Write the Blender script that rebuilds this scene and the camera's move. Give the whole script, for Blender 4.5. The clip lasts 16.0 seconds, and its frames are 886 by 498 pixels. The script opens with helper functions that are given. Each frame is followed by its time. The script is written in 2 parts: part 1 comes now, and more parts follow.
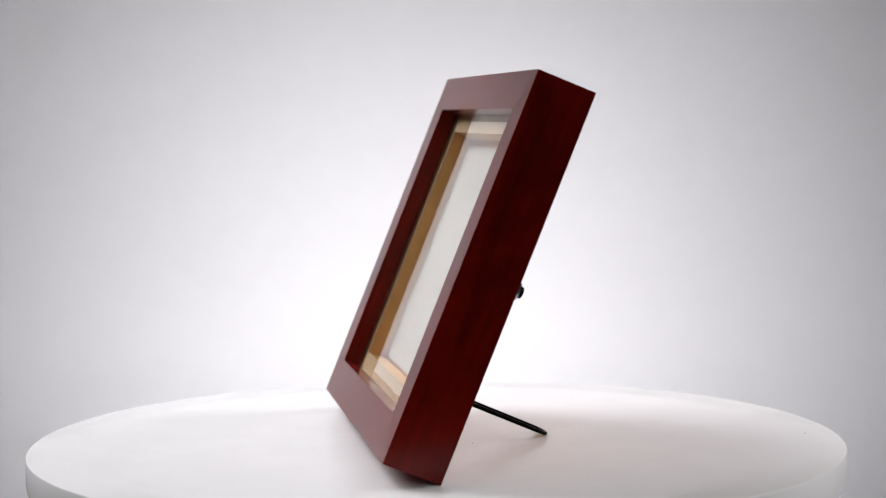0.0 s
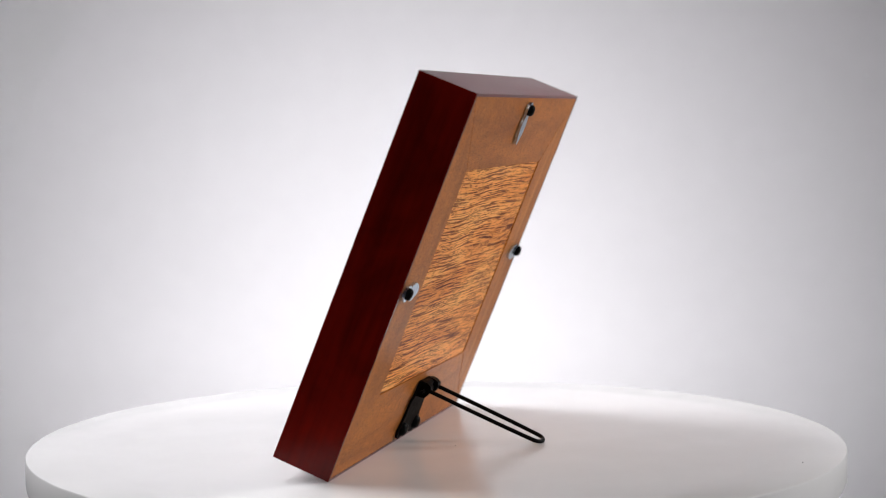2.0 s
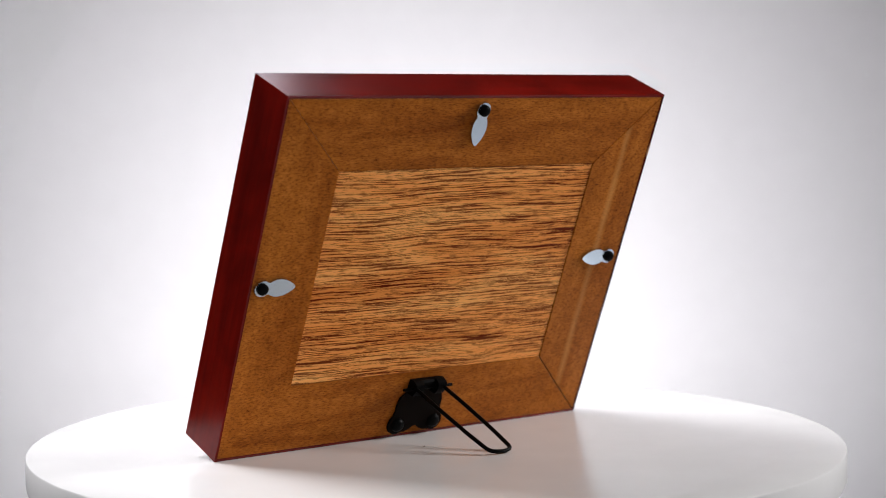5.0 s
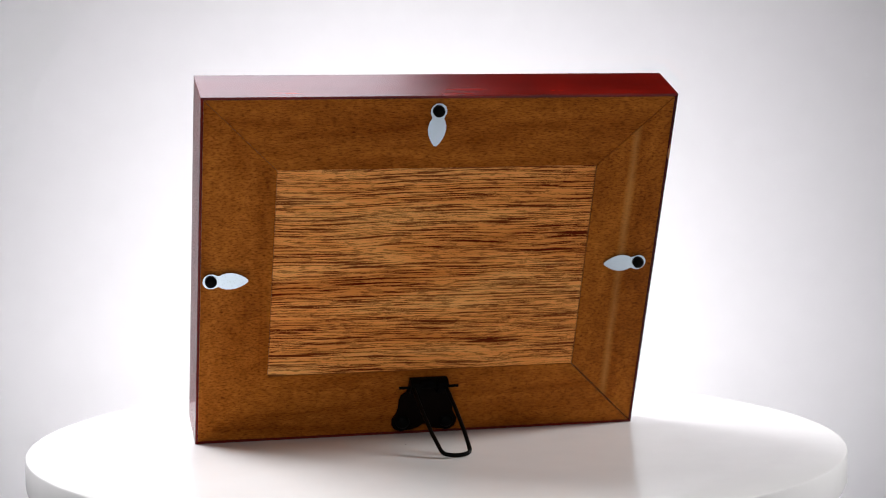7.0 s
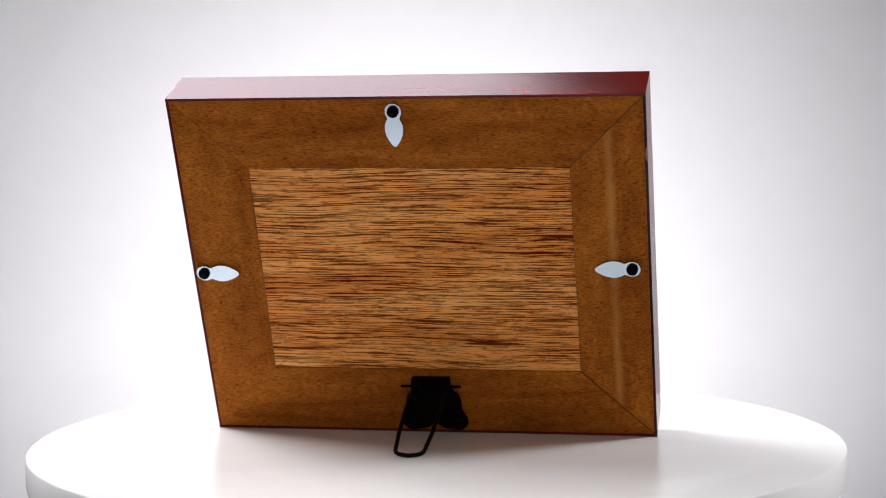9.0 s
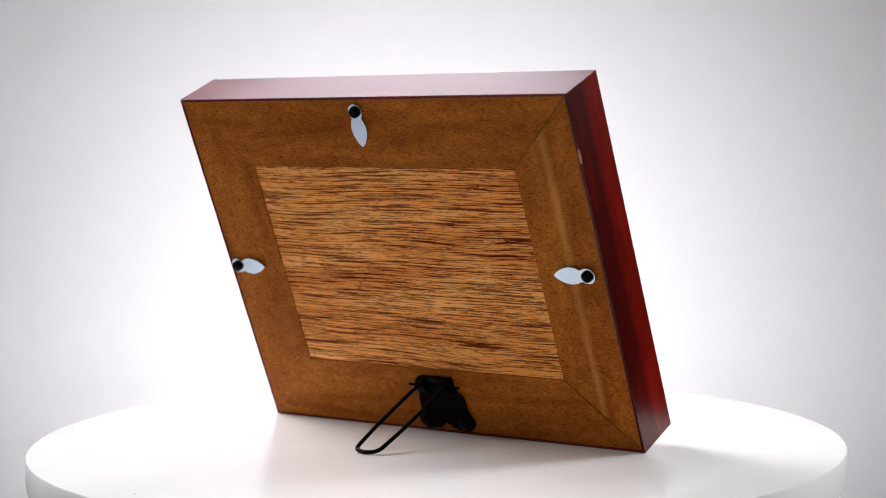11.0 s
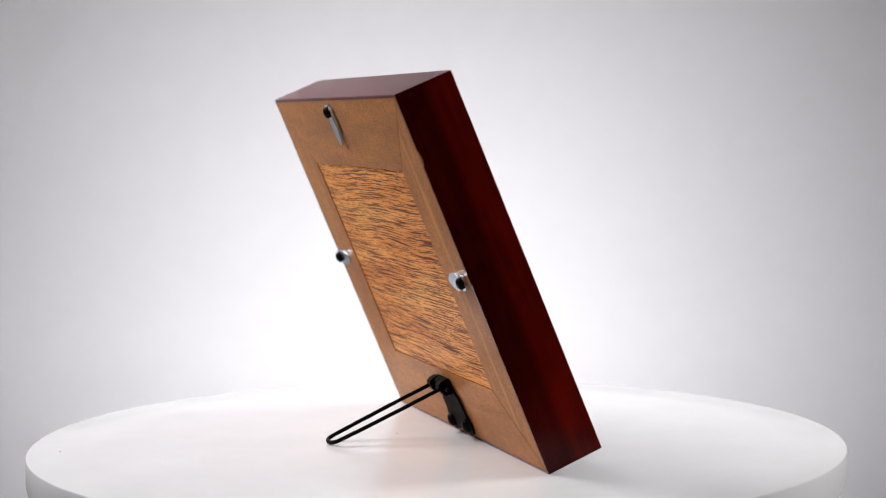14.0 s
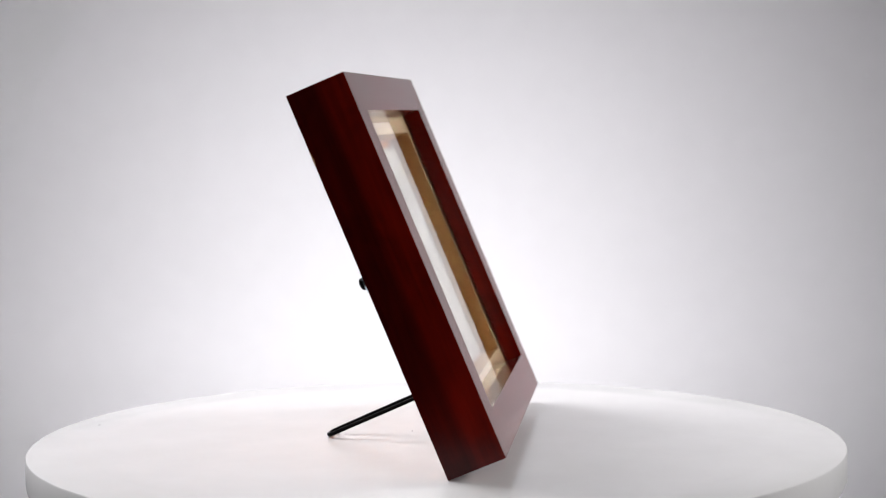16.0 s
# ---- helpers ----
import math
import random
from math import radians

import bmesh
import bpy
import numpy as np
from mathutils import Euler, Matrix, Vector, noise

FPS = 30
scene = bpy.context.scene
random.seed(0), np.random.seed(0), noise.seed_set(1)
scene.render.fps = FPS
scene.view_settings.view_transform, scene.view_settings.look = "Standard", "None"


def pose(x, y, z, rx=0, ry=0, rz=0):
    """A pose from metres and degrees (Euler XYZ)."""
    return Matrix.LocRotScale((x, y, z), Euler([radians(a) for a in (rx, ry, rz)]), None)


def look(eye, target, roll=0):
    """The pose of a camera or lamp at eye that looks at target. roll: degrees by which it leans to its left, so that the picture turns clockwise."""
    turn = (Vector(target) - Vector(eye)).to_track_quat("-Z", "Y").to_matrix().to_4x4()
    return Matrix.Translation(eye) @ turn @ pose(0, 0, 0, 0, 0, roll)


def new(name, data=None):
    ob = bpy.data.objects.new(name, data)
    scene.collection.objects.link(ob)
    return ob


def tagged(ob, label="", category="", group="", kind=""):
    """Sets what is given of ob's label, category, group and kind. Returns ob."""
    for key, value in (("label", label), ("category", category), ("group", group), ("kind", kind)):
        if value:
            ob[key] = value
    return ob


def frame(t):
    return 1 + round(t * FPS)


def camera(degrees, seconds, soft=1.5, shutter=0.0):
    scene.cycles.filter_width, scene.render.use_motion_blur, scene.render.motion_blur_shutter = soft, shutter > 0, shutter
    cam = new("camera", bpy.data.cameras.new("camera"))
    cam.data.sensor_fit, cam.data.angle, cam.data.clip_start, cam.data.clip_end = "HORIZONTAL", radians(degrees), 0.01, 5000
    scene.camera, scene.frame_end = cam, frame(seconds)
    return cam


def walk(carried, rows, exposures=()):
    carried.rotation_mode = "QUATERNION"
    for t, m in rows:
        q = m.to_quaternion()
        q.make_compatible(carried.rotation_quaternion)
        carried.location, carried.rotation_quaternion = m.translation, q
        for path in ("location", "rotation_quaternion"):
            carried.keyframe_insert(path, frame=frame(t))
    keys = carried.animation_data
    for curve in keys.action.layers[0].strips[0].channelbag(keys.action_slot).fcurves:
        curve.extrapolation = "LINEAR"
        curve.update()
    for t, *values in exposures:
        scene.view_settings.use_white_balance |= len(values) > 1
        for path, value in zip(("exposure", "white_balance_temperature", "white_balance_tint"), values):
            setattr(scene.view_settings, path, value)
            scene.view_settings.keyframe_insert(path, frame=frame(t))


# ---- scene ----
# ---- camera: a still camera before a turning table ----
cam = camera(26.6421, 16.0, soft=1.0)
cam.data.dof.use_dof, cam.data.dof.focus_distance, cam.data.dof.aperture_fstop = True, 1.04, 8.0
EYE = Vector((0.0, -1.0832, 0.1898))
TILT, SIDE = radians(-4.1737), radians(0.2630)
AIM = EYE + Vector((math.sin(SIDE) * math.cos(TILT), math.cos(SIDE) * math.cos(TILT), math.sin(TILT)))
STILL = look(EYE, AIM, -0.6056)
walk(cam, [(0.0, STILL), (16.0, STILL)],
     exposures=[(0.0, -0.18), (1.5, -0.18), (3.5, -0.03), (6.5, 0.28), (8.0, 0.34), (9.0, 0.31), (12.5, 0.07), (14.5, -0.15), (16.0, -0.17)])

# the table turns evenly, and the frame with it
TURN_START, TURN_RATE = 99.4234, -12.2611


def turn(t):
    return TURN_START + TURN_RATE * t


# ---- world and studio lights ----
world = bpy.data.worlds.new("studio_world")
scene.world = world
world.use_nodes = True
world.node_tree.nodes["Background"].inputs["Color"].default_value = (0.9, 0.93, 1.0, 1)
world.node_tree.nodes["Background"].inputs["Strength"].default_value = 0.05


def softbox(name, eye, target, sx, sy, watts, colour=(1, 1, 1)):
    data = bpy.data.lights.new(name, "AREA")
    data.shape, data.size, data.size_y, data.energy, data.color = "RECTANGLE", sx, sy, watts, colour
    data.spread = radians(115)
    ob = new(name, data)
    ob.matrix_world = look(eye, target)
    return ob


softbox("softbox_overhead", (-0.42, 0.72, 1.00), (0.0, 0.0, 0.05), 1.0, 0.55, 2.6, (0.94, 0.90, 1.0))
softbox("softbox_left", (-0.86, 0.50, 1.00), (0.0, -0.05, 0.0), 0.75, 0.75, 10.6, (1.0, 0.985, 1.0))
softbox("softbox_right", (1.20, 0.34, 0.57), (0.0, -0.05, 0.06), 0.40, 0.30, 6.6, (1.0, 0.98, 0.985))
# unseen fill added above and behind the camera to lift the wooden back
softbox("fill_front", (0.10, -1.60, 0.90), (0.0, 0.0, 0.08), 1.0, 0.7, 2.1, (1.0, 0.955, 0.91))


def spot(name, eye, target, degrees, watts):
    data = bpy.data.lights.new(name, "SPOT")
    data.spot_size, data.spot_blend, data.energy, data.shadow_soft_size = radians(degrees), 1.0, watts, 0.04
    ob = new(name, data)
    ob.matrix_world = look(eye, target)
    return ob


for side in (-1, 1):
    spot("backdrop_spot", (side * 0.27, 0.34, -0.20), (side * 0.36, 1.30, -0.10), 104, 26.0 if side < 0 else 22.5)

# ---- sizes of the shadow-box frame: outside, backing panel, front opening ----
W, H, D = 0.2680, 0.2151, 0.0324
PX, PZ0, PZ1 = 0.0914, 0.0428, 0.1722
OX, OZ0, OZ1 = 0.1083, 0.0238, 0.1938

# ---- materials ----


def nodes_of(name):
    mat = bpy.data.materials.new(name)
    mat.use_nodes = True
    tree = mat.node_tree
    return mat, tree, tree.nodes["Principled BSDF"]


def link(tree, a, b):
    tree.links.new(a, b)


def coords(tree, scale, rot=(0, 0, 0), loc=(0, 0, 0)):
    tc = tree.nodes.new("ShaderNodeTexCoord")
    mp = tree.nodes.new("ShaderNodeMapping")
    mp.inputs["Scale"].default_value = scale
    mp.inputs["Rotation"].default_value = rot
    mp.inputs["Location"].default_value = loc
    link(tree, tc.outputs["Object"], mp.inputs["Vector"])
    return mp.outputs["Vector"]


def wavy(tree, vec, scale, amount):
    """Bend the grain: shift a vector along z by a slow noise."""
    n = tree.nodes.new("ShaderNodeTexNoise")
    n.inputs["Scale"].default_value, n.inputs["Detail"].default_value = scale, 2
    tc = tree.nodes.new("ShaderNodeTexCoord")
    link(tree, tc.outputs["Object"], n.inputs["Vector"])
    m = tree.nodes.new("ShaderNodeVectorMath")
    m.operation = "MULTIPLY_ADD"
    link(tree, n.outputs["Color"], m.inputs[0])
    m.inputs[1].default_value = (0, 0, amount)
    link(tree, vec, m.inputs[2])
    return m.outputs["Vector"]


def noise_tex(tree, vec, scale, detail=4, rough=0.55, distort=0.0):
    n = tree.nodes.new("ShaderNodeTexNoise")
    n.inputs["Scale"].default_value, n.inputs["Detail"].default_value = scale, detail
    n.inputs["Roughness"].default_value, n.inputs["Distortion"].default_value = rough, distort
    link(tree, vec, n.inputs["Vector"])
    return n.outputs["Fac"]


def ramp(tree, fac, stops):
    r = tree.nodes.new("ShaderNodeValToRGB")
    el = r.color_ramp.elements
    while len(el) < len(stops):
        el.new(0.5)
    for e, (p, c) in zip(el, stops):
        e.position, e.color = p, (*c, 1) if len(c) == 3 else c
    link(tree, fac, r.inputs["Fac"])
    return r.outputs["Color"]


def mix(tree, kind, fac, a, b):
    m = tree.nodes.new("ShaderNodeMix")
    m.data_type, m.blend_type = "RGBA", kind
    for key, v in (("Factor", fac), ("A", a), ("B", b)):
        s = [i for i in m.inputs if i.name == key and (i.type == "RGBA" or key == "Factor" and i.type == "VALUE")][0]
        if isinstance(v, bpy.types.NodeSocket):
            link(tree, v, s)
        else:
            s.default_value = v if key == "Factor" else (*v, 1)
    return [o for o in m.outputs if o.type == "RGBA"][0]


def bump(tree, bsdf, height, strength, distance):
    b = tree.nodes.new("ShaderNodeBump")
    b.inputs["Strength"].default_value, b.inputs["Distance"].default_value = strength, distance
    link(tree, height, b.inputs["Height"])
    link(tree, b.outputs["Normal"], bsdf.inputs["Normal"])


def grey(v):
    return (v, v, v)


def mahogany(name, along):
    """Satin red-brown stained wood; along: 'x' or 'z', the way of its grain."""
    mat, tree, b = nodes_of(name)
    fine = (14, 260, 260) if along == "x" else (260, 260, 14)
    wide = (3, 40, 40) if along == "x" else (40, 40, 3)
    g = noise_tex(tree, coords(tree, fine), 1.0, 5, 0.6, 0.2)
    w = noise_tex(tree, coords(tree, wide), 1.0, 3, 0.5, 0.3)
    c1 = ramp(tree, g, [(0.3, (0.105, 0.0026, 0.0012)), (0.7, (0.155, 0.0042, 0.0016))])
    c2 = ramp(tree, w, [(0.35, grey(0.86)), (0.65, grey(1.08))])
    c = mix(tree, "MULTIPLY", 1.0, c1, c2)
    blotch = noise_tex(tree, coords(tree, (18, 18, 18)), 1.0, 3, 0.6, 0.8)
    c = mix(tree, "MULTIPLY", 1.0, c, ramp(tree, blotch, [(0.32, grey(0.66)), (0.62, (1.18, 1.25, 1.2))]))
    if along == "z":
        # one upright is two-tone: darker in its back half, redder towards its front
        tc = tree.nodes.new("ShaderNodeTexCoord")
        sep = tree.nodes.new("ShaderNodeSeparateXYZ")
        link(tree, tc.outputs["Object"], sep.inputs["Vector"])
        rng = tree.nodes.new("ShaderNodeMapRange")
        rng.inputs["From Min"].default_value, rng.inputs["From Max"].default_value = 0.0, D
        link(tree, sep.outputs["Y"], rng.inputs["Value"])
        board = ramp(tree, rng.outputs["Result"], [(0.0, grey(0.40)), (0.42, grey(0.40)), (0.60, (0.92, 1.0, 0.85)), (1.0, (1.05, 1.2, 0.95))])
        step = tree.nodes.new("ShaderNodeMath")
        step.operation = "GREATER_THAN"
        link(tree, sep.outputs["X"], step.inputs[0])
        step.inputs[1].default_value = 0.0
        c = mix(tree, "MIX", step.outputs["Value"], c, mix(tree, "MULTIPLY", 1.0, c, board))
    link(tree, c, b.inputs["Base Color"])
    link(tree, ramp(tree, w, [(0.3, grey(0.185)), (0.7, grey(0.215))]), b.inputs["Roughness"])
    b.inputs["Specular IOR Level"].default_value = 0.42 if along == "x" else 0.22
    bump(tree, b, g, 0.005, 0.0003)
    return mat


def raw_wood(name, along):
    """Tan unfinished frame back with short dark fibres."""
    mat, tree, b = nodes_of(name)
    # pores run across the face on every bar, as in one sheet of veneer
    fib = (330, 900, 1300) if along == "x" else (420, 900, 1000)
    wid = (9, 60, 60) if along == "x" else (45, 60, 11)
    f = noise_tex(tree, coords(tree, fib, (0, radians(3 if along == "x" else -14), 0)), 1.0, 4, 0.6)
    f2 = noise_tex(tree, coords(tree, tuple(0.5 * q for q in fib), (0, 0.06, 0), (3, 1, 7)), 1.0, 2, 0.5)
    w = noise_tex(tree, coords(tree, wid), 1.0, 5, 0.65, 0.5)
    base = ramp(tree, w, [(0.3, (0.23, 0.056, 0.0052)), (0.7, (0.45, 0.145, 0.019))])
    d1 = ramp(tree, f, [(0.36, (0.56, 0.48, 0.40)), (0.50, grey(1.0)), (0.66, (1.22, 1.25, 1.28))])
    d2 = ramp(tree, f2, [(0.29, (0.38, 0.28, 0.22)), (0.35, grey(1.0))])
    c = mix(tree, "MULTIPLY", 0.75, mix(tree, "MULTIPLY", 0.9, base, d1), d2)
    mottle = noise_tex(tree, coords(tree, (110, 200, 170)), 1.0, 4, 0.6, 0.6)
    c = mix(tree, "MULTIPLY", 1.0, c, ramp(tree, mottle, [(0.34, (0.84, 0.80, 0.76)), (0.66, (1.12, 1.13, 1.14))]))
    if along == "z":
        # a paler band running up one upright
        tc = tree.nodes.new("ShaderNodeTexCoord")
        sep = tree.nodes.new("ShaderNodeSeparateXYZ")
        link(tree, tc.outputs["Object"], sep.inputs["Vector"])
        rng = tree.nodes.new("ShaderNodeMapRange")
        rng.inputs["From Min"].default_value, rng.inputs["From Max"].default_value = 0.100, 0.125
        link(tree, sep.outputs["X"], rng.inputs["Value"])
        band = ramp(tree, rng.outputs["Result"], [(0.0, grey(0)), (0.38, grey(0)), (0.52, grey(1)), (0.66, grey(0))])
        c = mix(tree, "MIX", mix(tree, "MULTIPLY", 1.0, band, ramp(tree, w, [(0.35, grey(0.3)), (0.65, grey(0.7))])), c, (0.58, 0.26, 0.065))
    link(tree, c, b.inputs["Base Color"])
    b.inputs["Roughness"].default_value = 0.36
    b.inputs["Specular IOR Level"].default_value = 0.07
    b.inputs["Specular Tint"].default_value = (1.0, 0.62, 0.30, 1)
    b.inputs["Sheen Weight"].default_value, b.inputs["Sheen Roughness"].default_value = 0.22, 0.35
    b.inputs["Sheen Tint"].default_value = (1.0, 0.72, 0.38, 1)
    bump(tree, b, f, 0.18, 0.0003)
    return mat


def panel_wood():
    """Open-grained veneer, tan with dark red-brown broken streaks across the panel."""
    mat, tree, b = nodes_of("veneer_panel")
    tilt = (0, radians(-2.2), 0)
    lines = noise_tex(tree, wavy(tree, coords(tree, (19, 200, 980), tilt), 8, 9.0), 1.0, 7, 0.72, 0.08)
    lines2 = noise_tex(tree, wavy(tree, coords(tree, (15, 120, 620), (0, radians(-0.6), 0), (5, 2, 9)), 8, 5.7), 1.0, 7, 0.74, 0.3)
    flecks = noise_tex(tree, coords(tree, (150, 900, 1150), tilt, (1, 8, 3)), 1.0, 2, 0.5)
    bands = noise_tex(tree, coords(tree, (5, 30, 40), tilt), 1.0, 4, 0.6, 0.6)
    base = ramp(tree, bands, [(0.30, (0.62, 0.190, 0.034)), (0.5, (0.86, 0.340, 0.085)), (0.70, (0.95, 0.49, 0.155))])
    dark = (0.095, 0.0072, 0.0007)
    l1 = ramp(tree, lines, [(0.464, grey(1)), (0.477, grey(0))])
    l2 = ramp(tree, lines2, [(0.405, grey(1)), (0.425, grey(0))])
    fl = ramp(tree, flecks, [(0.38, grey(0.9)), (0.42, grey(0))])
    gate = ramp(tree, bands, [(0.40, grey(1)), (0.70, grey(0.80))])
    both = mix(tree, "LIGHTEN", 1.0, l1, l2)
    both = mix(tree, "MULTIPLY", 1.0, both, gate)
    both = mix(tree, "LIGHTEN", 0.6, both, fl)
    link(tree, mix(tree, "MIX", both, base, dark), b.inputs["Base Color"])
    b.inputs["Roughness"].default_value = 0.46
    b.inputs["Specular IOR Level"].default_value = 0.07
    b.inputs["Specular Tint"].default_value = (1.0, 0.66, 0.36, 1)
    b.inputs["Sheen Weight"].default_value, b.inputs["Sheen Roughness"].default_value = 0.10, 0.35
    b.inputs["Sheen Tint"].default_value = (1.0, 0.72, 0.40, 1)
    bump(tree, b, both, -0.35, 0.0004)
    return mat


def plain(name, colour, rough, metal=0.0, vary=0.08, scale=60, bumpy=0.0):
    mat, tree, b = nodes_of(name)
    n = noise_tex(tree, coords(tree, (1, 1, 1)), scale, 4, 0.6)
    lo, hi = [tuple(min(1, c * k) for c in colour) for k in (1 - vary, 1 + vary)]
    link(tree, ramp(tree, n, [(0.3, lo), (0.7, hi)]), b.inputs["Base Color"])
    link(tree, ramp(tree, n, [(0.3, grey(max(0.03, rough * 0.88))), (0.7, grey(min(1, rough * 1.12)))]), b.inputs["Roughness"])
    b.inputs["Metallic"].default_value = metal
    if bumpy:
        bump(tree, b, n, bumpy, 0.0006)
    return mat


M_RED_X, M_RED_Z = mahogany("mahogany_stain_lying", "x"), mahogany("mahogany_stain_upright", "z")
M_RAW_X, M_RAW_Z = raw_wood("raw_wood_lying", "x"), raw_wood("raw_wood_upright", "z")
M_PANEL = panel_wood()
M_LINEN = plain("brown_linen", (0.60, 0.33, 0.11), 0.85, 0, 0.30, 900, 0.5)
M_TAN = plain("tan_board", (0.42, 0.29, 0.16), 0.8, 0, 0.2, 700, 0.3)
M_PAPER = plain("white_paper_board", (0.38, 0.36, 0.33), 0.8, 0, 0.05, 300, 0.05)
M_BEVEL = plain("cut_board_edge", (0.38, 0.28, 0.16), 0.8, 0, 0.12, 700, 0.2)
M_CHIP = plain("bare_wood_chip", (0.30, 0.13, 0.045), 0.8, 0, 0.15, 600, 0.3)
M_STEEL = plain("nickel_plate", (0.58, 0.69, 0.78), 0.24, 1.0, 0.03, 40)
M_BLACK = plain("black_screw", (0.003, 0.003, 0.003), 0.38, 0.0, 0.2, 400)
M_BLACK.node_tree.nodes["Principled BSDF"].inputs["Specular IOR Level"].default_value = 0.03
M_IRON = plain("black_hinge_metal", (0.002, 0.0017, 0.0017), 0.45, 0.0, 0.3, 250, 0.1)
M_IRON.node_tree.nodes["Principled BSDF"].inputs["Specular IOR Level"].default_value = 0.03
M_BRONZE = plain("dark_bronze_plate", (0.0042, 0.0024, 0.0018), 0.6, 0.0, 0.3, 250, 0.1)
M_BRONZE.node_tree.nodes["Principled BSDF"].inputs["Specular IOR Level"].default_value = 0.03
M_TABLE = plain("white_gloss_table", (0.80, 0.80, 0.80), 0.21, 0, 0.015, 12)
M_BACK = plain("white_backdrop", (0.775, 0.76, 0.79), 0.9, 0, 0.015, 30, 0.05)
M_ROOM = plain("grey_studio_paint", (0.08, 0.08, 0.082), 0.85, 0, 0.05, 5)
M_FLOOR = plain("dark_studio_floor", (0.10, 0.10, 0.10), 0.6, 0, 0.1, 8)


def glass_material():
    mat, tree, b = nodes_of("clear_glass")
    b.inputs["Base Color"].default_value = (0.98, 1.0, 0.99, 1)
    b.inputs["Roughness"].default_value = 0.0
    b.inputs["IOR"].default_value = 1.5
    b.inputs["Transmission Weight"].default_value = 1.0
    return mat


M_GLASS = glass_material()

# ---- mesh helpers ----


def part(name, bm, material, parent=None, label=""):
    """Link a bmesh as one mesh object, under a thing or a part where one is given."""
    me = bpy.data.meshes.new(name)
    bmesh.ops.recalc_face_normals(bm, faces=bm.faces)
    bm.to_mesh(me)
    bm.free()
    for m in material if isinstance(material, (list, tuple)) else [material]:
        me.materials.append(m)
    ob = new(name, me)
    if parent is not None:
        ob.parent = parent
    if label:
        tagged(ob, label)
    return ob


def smooth(ob, degrees=35):
    for p in ob.data.polygons:
        p.use_smooth = True
    ob.data.set_sharp_from_angle(angle=radians(degrees))
    return ob


def bevel(bm, width, segments=2, least=25):
    edges = [e for e in bm.edges if len(e.link_faces) == 2 and e.calc_face_angle(0) > radians(least)]
    bmesh.ops.bevel(bm, geom=edges, offset=width, segments=segments, affect="EDGES", profile=0.5)


def solid(bm, rings):
    """A closed body through rings of points, equally long, capped at both ends."""
    vs = [[bm.verts.new(p) for p in ring] for ring in rings]
    n = len(rings[0])
    for a, b in zip(vs, vs[1:]):
        for i in range(n):
            bm.faces.new((a[i], a[(i + 1) % n], b[(i + 1) % n], b[i]))
    bm.faces.new(vs[0])
    bm.faces.new(vs[-1][::-1])


def lathe(bm, profile, segments=32, centre=(0, 0, 0), axis="z"):
    """Turn a profile of (radius, height) round an axis through centre."""
    rings = []
    for r, h in profile:
        ring = []
        for i in range(segments):
            a = 2 * math.pi * i / segments
            p = (r * math.cos(a), r * math.sin(a), h) if axis == "z" else (r * math.cos(a), h, r * math.sin(a))
            ring.append(tuple(c + q for c, q in zip(centre, p)))
        rings.append(ring)
    solid(bm, rings)


def prism(bm, outline, y0, y1):
    """An outline of (x, z) drawn out along y."""
    solid(bm, [[(x, y, z) for x, z in outline] for y in (y0, y1)])


def tube(bm, points, radius, segments=10):
    """A round wire along points."""
    pts = [Vector(p) for p in points]
    rings, side = [], None
    for i, p in enumerate(pts):
        d = (pts[min(i + 1, len(pts) - 1)] - pts[max(i - 1, 0)]).normalized()
        side = d.orthogonal().normalized() if side is None else (side - d * side.dot(d)).normalized()
        up = d.cross(side)
        rings.append([tuple(p + radius * (math.cos(a) * side + math.sin(a) * up))
                      for a in (2 * math.pi * k / segments for k in range(segments))])
    solid(bm, rings)


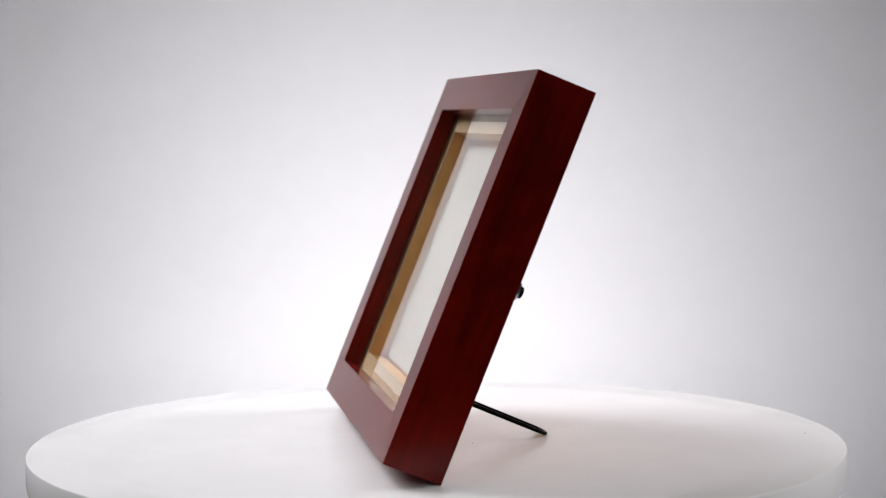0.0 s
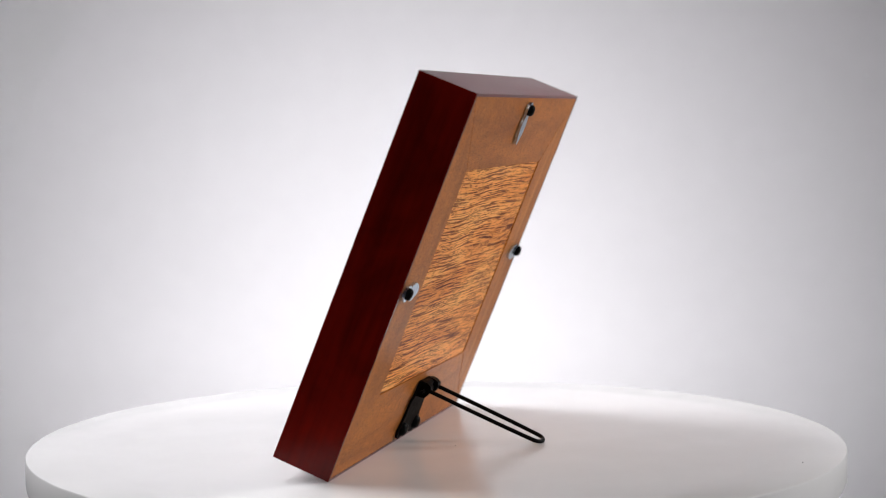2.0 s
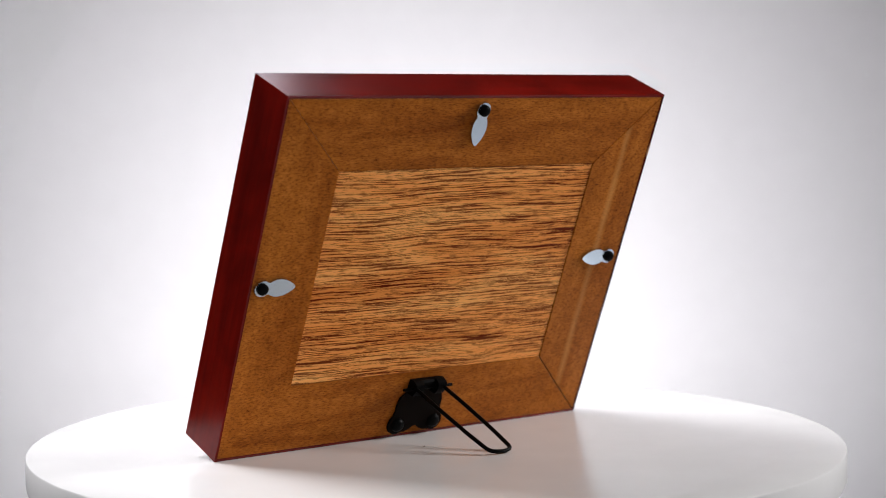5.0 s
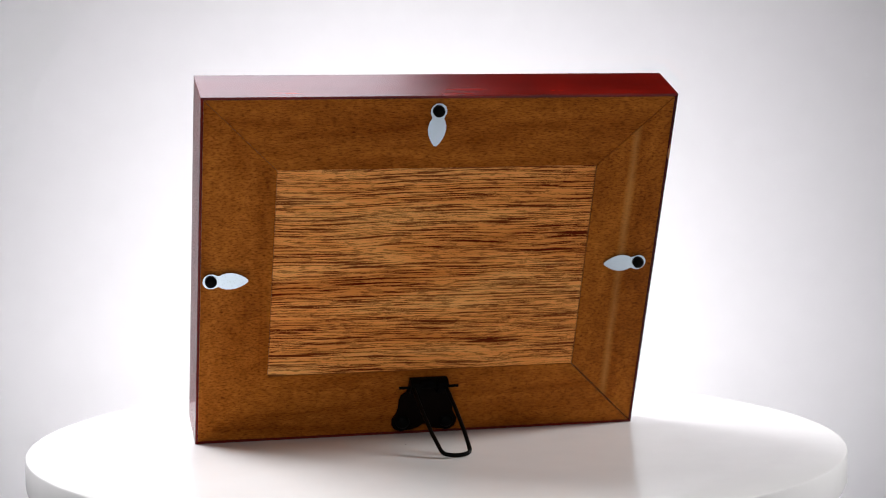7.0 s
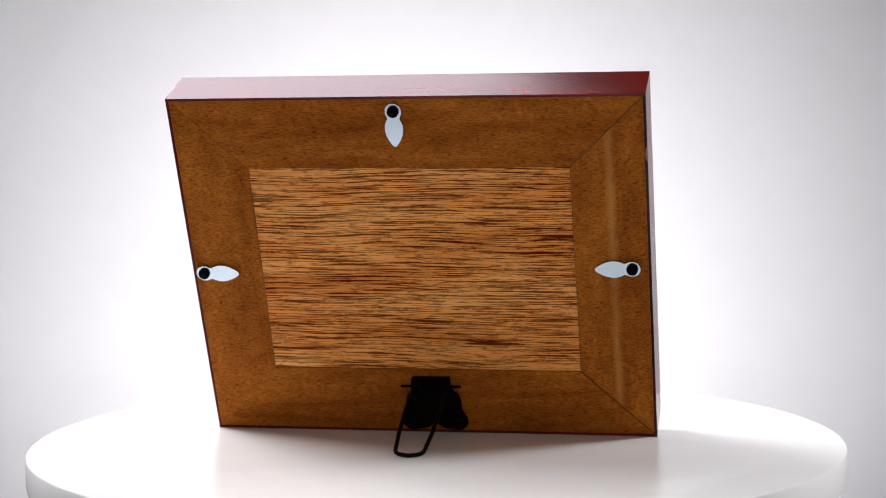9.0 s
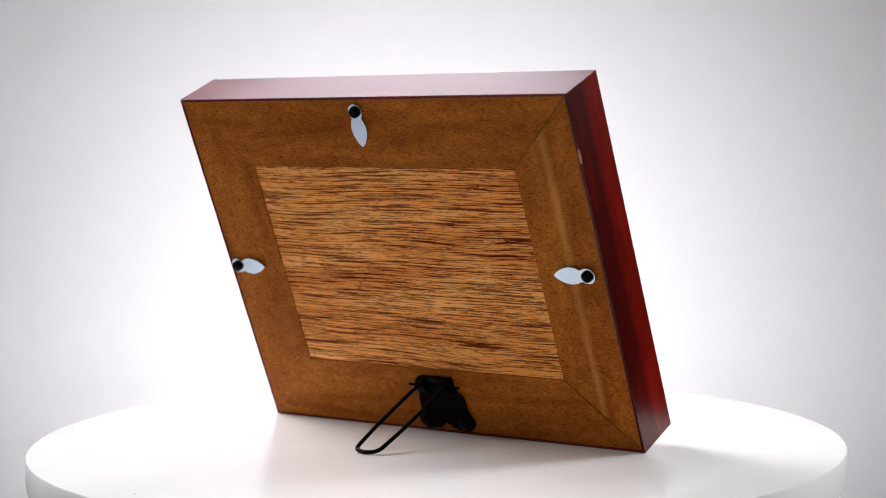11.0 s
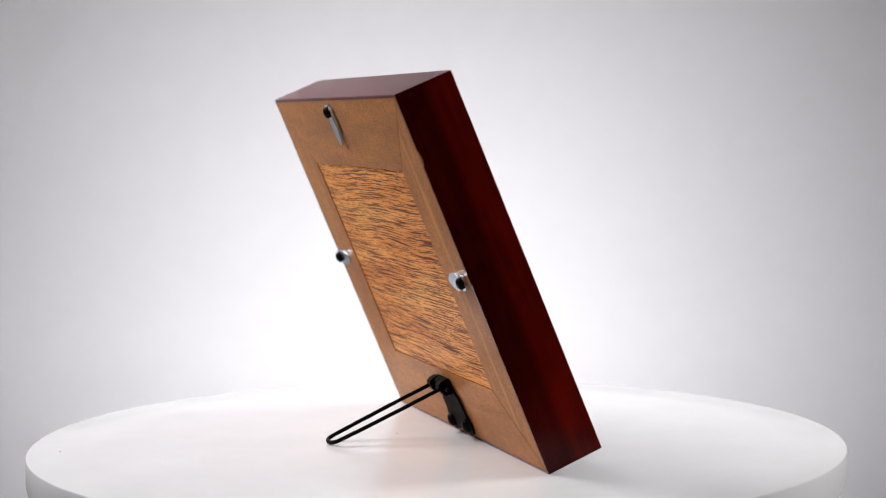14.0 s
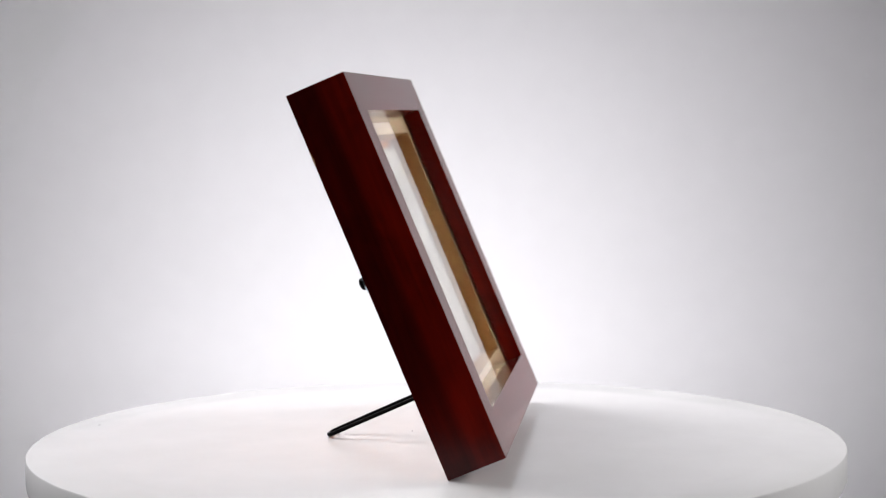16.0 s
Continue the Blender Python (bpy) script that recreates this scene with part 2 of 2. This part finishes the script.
# ---- studio ----
def studio():
    # one sheet: flat under the table, then a wide curve up into a wall
    bm = bmesh.new()
    line = [(-2.6, -0.30), (1.10, -0.30)]
    line += [(1.10 + 0.20 * math.sin(a), -0.10 - 0.20 * math.cos(a)) for a in [radians(k * 6) for k in range(1, 16)]]
    line += [(1.30, 0.2), (1.30, 0.4), (1.30, 0.62)]
    rows = [[bm.verts.new((x, y, z)) for x in (-1.35, 1.35)] for y, z in line]
    for a, b in zip(rows, rows[1:]):
        bm.faces.new((a[0], a[1], b[1], b[0]))
    ob = smooth(part("backdrop", bm, M_BACK))
    tagged(ob, "seamless white paper backdrop sweeping up behind the table", "backdrop", kind="structure")
    m = ob.modifiers.new("thickness", "SOLIDIFY")
    m.thickness, m.offset = 0.003, 1.0

    def slab(name, x0, x1, y0, y1, z0, z1, mat, label):
        bm = bmesh.new()
        solid(bm, [[(x0, y0, z), (x1, y0, z), (x1, y1, z), (x0, y1, z)] for z in (z0, z1)])
        tagged(part(name, bm, mat), label, name.split("_")[0], kind="structure")

    slab("floor", -2.5, 2.5, -2.9, 2.4, -0.41, -0.31, M_FLOOR, "dark plain studio floor under the paper")
    slab("ceiling", -2.5, 2.5, -2.9, 2.4, 2.45, 2.55, M_ROOM, "plain grey painted studio ceiling")
    slab("wall_north", -2.5, 2.5, 2.3, 2.4, -0.31, 2.45, M_ROOM, "plain grey painted studio wall")
    slab("wall_south", -2.5, 2.5, -2.9, -2.8, -0.31, 2.45, M_ROOM, "plain grey painted studio wall")
    slab("wall_west", -2.5, -2.4, -2.8, 2.3, -0.31, 2.45, M_ROOM, "plain grey painted studio wall")
    slab("wall_east", 2.4, 2.5, -2.8, 2.3, -0.31, 2.45, M_ROOM, "plain grey painted studio wall")


# ---- turntable ----
def turntable():
    thing = new("turntable")
    tagged(thing, "round glossy white display turntable, turning slowly", "turntable")
    r, h = 0.2350, 0.0240
    bm = bmesh.new()
    prof = [(0.001, -h), (r - 0.009, -h)]
    prof += [(r - 0.009 + 0.009 * math.sin(a), -h + 0.009 - 0.009 * math.cos(a)) for a in [radians(k) for k in (20, 40, 60, 75, 90)]]
    prof += [(r, -0.0012), (r - 0.0004, -0.0004), (r - 0.0012, 0.0), (0.20, 0.0), (0.15, 0.0), (0.10, 0.0), (0.05, 0.0), (0.001, 0.0)]
    lathe(bm, prof, 256)
    smooth(part("platter", bm, M_TABLE, thing, "white lacquered platter with a rounded lower rim"), 30)
    bm = bmesh.new()
    lathe(bm, [(0.001, -0.040), (0.150, -0.040), (0.152, -0.038), (0.152, -h), (0.001, -h)], 96)
    smooth(part("foot", bm, M_TABLE, thing), 30)
    for x, y, size in ((-0.0225, -0.0172, 0.0004), (-0.0346, -0.2132, 0.0004)):
        bm = bmesh.new()
        lathe(bm, [(0.0001, 0.0), (size, 0.0), (size * 0.7, 0.0003), (0.0001, 0.0004)], 8, (x, y, 0))
        part("dust_speck", bm, M_ROOM, thing, "tiny dark dust speck")
    return thing


def plinth():
    bm = bmesh.new()
    lathe(bm, [(0.001, -0.30), (0.178, -0.30), (0.180, -0.298), (0.180, -0.042), (0.178, -0.040), (0.001, -0.040)], 96)
    tagged(smooth(part("plinth", bm, M_TABLE), 30), "plain white round plinth under the turntable", "plinth")


# ---- shadow-box frame; x along its width, y from its back to its front, z up its face ----
LEAN = 22.3684
BASE = Matrix.Translation((-0.0068, 0.0209, 0.0))


def mitred(side, profile, gaps=(0.0, 0.0)):
    """A bar of the frame with mitred ends. profile: points (x, z0, z1, y): half width, bottom and top of the rectangle
    on which the point runs, and its depth. gaps: the open joint at each end."""
    ends = []
    for end in (0, 1):
        ring = []
        for x, z0, z1, y in profile:
            if side in ("top", "bottom"):
                z = z1 if side == "top" else z0
                ring.append(((-x + gaps[0], x - gaps[1])[end], y, z))
            else:
                xx = -x if side == "left" else x
                ring.append((xx, y, (z0 + gaps[0], z1 - gaps[1])[end]))
        ends.append(ring)
    bm = bmesh.new()
    solid(bm, ends)
    # one upright leans in a little towards its foot
    for v in bm.verts:
        if v.co.x < -PX:
            v.co.x += 0.0023 * (-v.co.x - PX) / (W / 2 - PX) * (1 - v.co.z / H)
    return bm


# the back mitres: tight at one foot, gaping at the other
JOINTS = {"top": (0.00014, 0.0003), "bottom": (0.00003, 0.0005), "left": (0.00003, 0.00014), "right": (0.0005, 0.0003)}


def rect(inset, y):
    return (W / 2 - inset, inset, H - inset, y)


def picture_frame():
    thing = new("picture_frame")
    tagged(thing, "mahogany-stained wooden shadow box frame leaning on a wire easel leg", "picture frame")
    glass_y = D - 0.0112
    opening = lambda y: (OX, OZ0, OZ1, y)
    back = lambda y: (PX, PZ0, PZ1, y)
    for side in ("top", "bottom", "left", "right"):
        lying = side in ("top", "bottom")
        bm = mitred(side, [rect(0, 0), rect(0, D), opening(D), opening(glass_y + 0.0012), rect(0.0016, glass_y + 0.0012), rect(0.0016, 0)])
        bevel(bm, 0.0010, 2, 60)
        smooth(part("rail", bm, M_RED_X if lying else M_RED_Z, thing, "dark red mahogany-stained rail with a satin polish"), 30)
        bm = mitred(side, [rect(0.0017, 0.0001), rect(0.0017, 0.0070), back(0.0070), back(0.0001)], JOINTS[side])
        bevel(bm, 0.00025, 1, 60)
        part("back_rail", bm, M_RAW_X if lying else M_RAW_Z, thing, "unfinished tan wood, mitred at the corners")
        k = 0.0105
        inner = lambda y, e=0.0: (OX - k - e, OZ0 + k + e, OZ1 - k - e, y)
        bm = mitred(side, [rect(0.0017, 0.0086), rect(0.0017, glass_y - 0.0016), inner(glass_y - 0.0016), inner(0.0086, 0.0006)])
        bm.normal_update()
        for f in bm.faces:
            f.material_index = 1 if abs(f.normal.y) > 0.9 else 0
        part("spacer", bm, [M_LINEN, M_TAN], thing, "brown linen spacer with a tan face behind the glass")
        bm = mitred(side, [inner(glass_y - 0.00155, -0.0008), inner(glass_y - 0.0011, -0.0006), inner(glass_y - 0.0011, 0.0004), inner(glass_y - 0.00155, 0.0004)])
        part("lip", bm, M_BEVEL, thing, "pale cut edge of the spacer")
    bm = bmesh.new()
    prism(bm, [(-PX + 0.0003, PZ0 + 0.0003), (PX - 0.0003, PZ0 + 0.0003), (PX - 0.0003, PZ1 - 0.0003), (-PX + 0.0003, PZ1 - 0.0003)], 0.0006, 0.0050)
    bevel(bm, 0.0003, 1)
    part("backing_panel", bm, M_PANEL, thing, "open-grained wood veneer backing with dark streaks")
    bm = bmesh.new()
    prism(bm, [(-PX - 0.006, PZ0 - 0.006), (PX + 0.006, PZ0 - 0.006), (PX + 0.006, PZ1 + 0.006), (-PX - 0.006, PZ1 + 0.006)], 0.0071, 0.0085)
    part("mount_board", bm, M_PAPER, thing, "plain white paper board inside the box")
    bm = bmesh.new()
    prism(bm, [(-OX - 0.006, OZ0 - 0.006), (OX + 0.006, OZ0 - 0.006), (OX + 0.006, OZ1 + 0.006), (-OX - 0.006, OZ1 + 0.006)], glass_y - 0.0010, glass_y + 0.0010)
    pane = part("glass_pane", bm, M_GLASS, thing, "clear reflecting glass")
    pane.visible_shadow = False
    # bare wood chip on the back edge of one upright
    bm = bmesh.new()
    e = W / 2
    solid(bm, [[(e - 0.0009, -0.00005, 0.1755), (e + 0.00005, -0.00005, 0.1755), (e + 0.00005, 0.0004, 0.1758)],
               [(e - 0.0013, -0.00010, 0.1795), (e + 0.00010, -0.00010, 0.1795), (e + 0.00010, 0.0009, 0.1795)],
               [(e - 0.0007, -0.00005, 0.1842), (e + 0.00005, -0.00005, 0.1842), (e + 0.00005, 0.0003, 0.1838)]])
    part("chip", bm, M_CHIP, thing, "bare pale wood where the stain is chipped")
    for x, z, tip in ((-0.1258, 0.1064, 0), (0.1234, 0.1105, 181), (-0.0041, 0.2068, -91.5)):
        turn_button(thing, x, z, tip)
    hinge(thing)
    easel_leg(thing)
    return thing


def turn_button(thing, x, z, tip):
    """A leaf-shaped metal turn button on a black screw; tip: degrees in the frame's face."""
    c, s = math.cos(radians(tip)), math.sin(radians(tip))
    half = [(-0.0046, 0.0), (-0.0043, 0.0018), (-0.0030, 0.0036), (-0.0010, 0.0045), (0.0014, 0.0045), (0.0034, 0.0036), (0.0046, 0.0034),
            (0.0062, 0.0043), (0.0085, 0.0050), (0.0112, 0.0051), (0.0140, 0.0046), (0.0165, 0.0036), (0.0190, 0.0022), (0.0208, 0.0007)]
    outline = half + [(a, -b) for a, b in half[:0:-1]]
    bm = bmesh.new()
    prism(bm, [(x + a * c - b * s, z + a * s + b * c) for a, b in outline], -0.0019, -0.0003)
    bevel(bm, 0.0007, 3, 40)
    blade = smooth(part("turn_button", bm, M_STEEL, thing, "bright nickel leaf-shaped turn button"), 25)
    bm = bmesh.new()
    lathe(bm, [(0.0001, -0.0046), (0.0014, -0.0045), (0.0026, -0.0041), (0.0032, -0.0034), (0.0033, -0.0026), (0.0033, -0.0019), (0.0001, -0.0019)], 24, (x, 0, z), "y")
    smooth(part("screw", bm, M_BLACK, blade, "domed black screw head"), 40)


HX = 0.0032


def hinge(thing):
    """Black easel hinge: a plate with two riveted ears below a folded bracket that holds a pin."""
    half = [(0.0108, 0.0385), (0.0112, 0.0320), (0.0124, 0.0288), (0.0152, 0.0266), (0.0163, 0.0232), (0.0164, 0.0180), (0.0172, 0.0146)]
    half += [(0.0136 + 0.0062 * math.cos(radians(a)), 0.0088 + 0.0062 * math.sin(radians(a))) for a in (35, 10, -15, -40, -65, -90, -115)]
    half += [(0.0070, 0.0036), (0.0034, 0.0050), (0.0010, 0.0070)]
    outline = [(HX + a, b) for a, b in half] + [(HX - a, b) for a, b in half[::-1]]
    bm = bmesh.new()
    prism(bm, outline, -0.0016, -0.0003)
    bevel(bm, 0.0003, 1, 50)
    plate = part("hinge_plate", bm, M_BRONZE, thing, "brown-black metal easel hinge plate with two ears")
    for s in (-1, 1):
        bm = bmesh.new()
        lathe(bm, [(0.0001, -0.0048), (0.0020, -0.0046), (0.0036, -0.0036), (0.0042, -0.0022), (0.0042, -0.0016), (0.0001, -0.0016)], 24, (HX + s * 0.0132, 0, 0.0090), "y")
        smooth(part("rivet", bm, M_BLACK, plate, "domed black rivet"), 40)
    # folded bracket: two cheeks and a curled top
    curl = [(-0.0016, 0.0390), (-0.0030, 0.0394), (-0.0056, 0.0392), (-0.0078, 0.0382), (-0.0086, 0.0364), (-0.0082, 0.0336), (-0.0066, 0.0304), (-0.0016, 0.0296)]
    for x0, x1 in ((-0.0112, -0.0050), (0.0050, 0.0112)):
        bm = bmesh.new()
        solid(bm, [[(HX + x, y, z) for y, z in curl] for x in (x0, x1)])
        bevel(bm, 0.0005, 2, 20)
        smooth(part("knuckle", bm, M_IRON, plate), 40)
    bm = bmesh.new()
    solid(bm, [[(HX + x, y, z) for y, z in ((-0.0016, 0.0388), (-0.0016, 0.0330), (-0.0048, 0.0330), (-0.0056, 0.0380), (-0.0040, 0.0390))] for x in (-0.0049, 0.0049)])
    bevel(bm, 0.0004, 1, 20)
    part("catch", bm, M_IRON, plate)
    bm = bmesh.new()
    tube(bm, [(HX - 0.0178, -0.0052, 0.0345), (HX, -0.0052, 0.0345), (HX + 0.0178, -0.0052, 0.0345)], 0.0009)
    smooth(part("pin", bm, M_IRON, plate), 40)


def easel_leg(thing):
    """Bent black wire leg from the hinge pin down to the table top."""
    a = radians(LEAN)

    def box(x, y, z):
        # from level coordinates at the frame's back foot into the frame's own
        return (x, y * math.cos(a) + z * math.sin(a), -y * math.sin(a) + z * math.cos(a))

    top, r = (-0.0185, 0.0305), 0.0012
    foot = (-0.0850, 0.0013)

    def at(x, k):
        return (x, top[0] + (foot[0] - top[0]) * k, top[1] + (foot[1] - top[1]) * k)

    side = [(0.0098, -0.04), (0.0100, 0.35), (0.0094, 0.70), (0.0082, 0.93), (0.0074, 0.960), (0.0060, 0.980), (0.0030, 0.994)]
    path = [at(HX - x, k) for x, k in side] + [at(HX, 1.0)] + [at(HX + x, k) for x, k in side[::-1]]
    bm = bmesh.new()
    tube(bm, [box(*p) for p in path], r)
    smooth(part("easel_leg", bm, M_BLACK, thing, "bent black steel wire leg"), 50)


studio()
plinth()
TABLE = turntable()
FRAME = picture_frame()


def motions():
    steps = [k / 10 for k in range(161)]
    walk(TABLE, [(t, pose(0, 0, 0, 0, 0, turn(t))) for t in steps])
    walk(FRAME, [(t, pose(0, 0, 0, 0, 0, turn(t)) @ BASE @ pose(0, 0, 0, LEAN)) for t in steps])


motions()
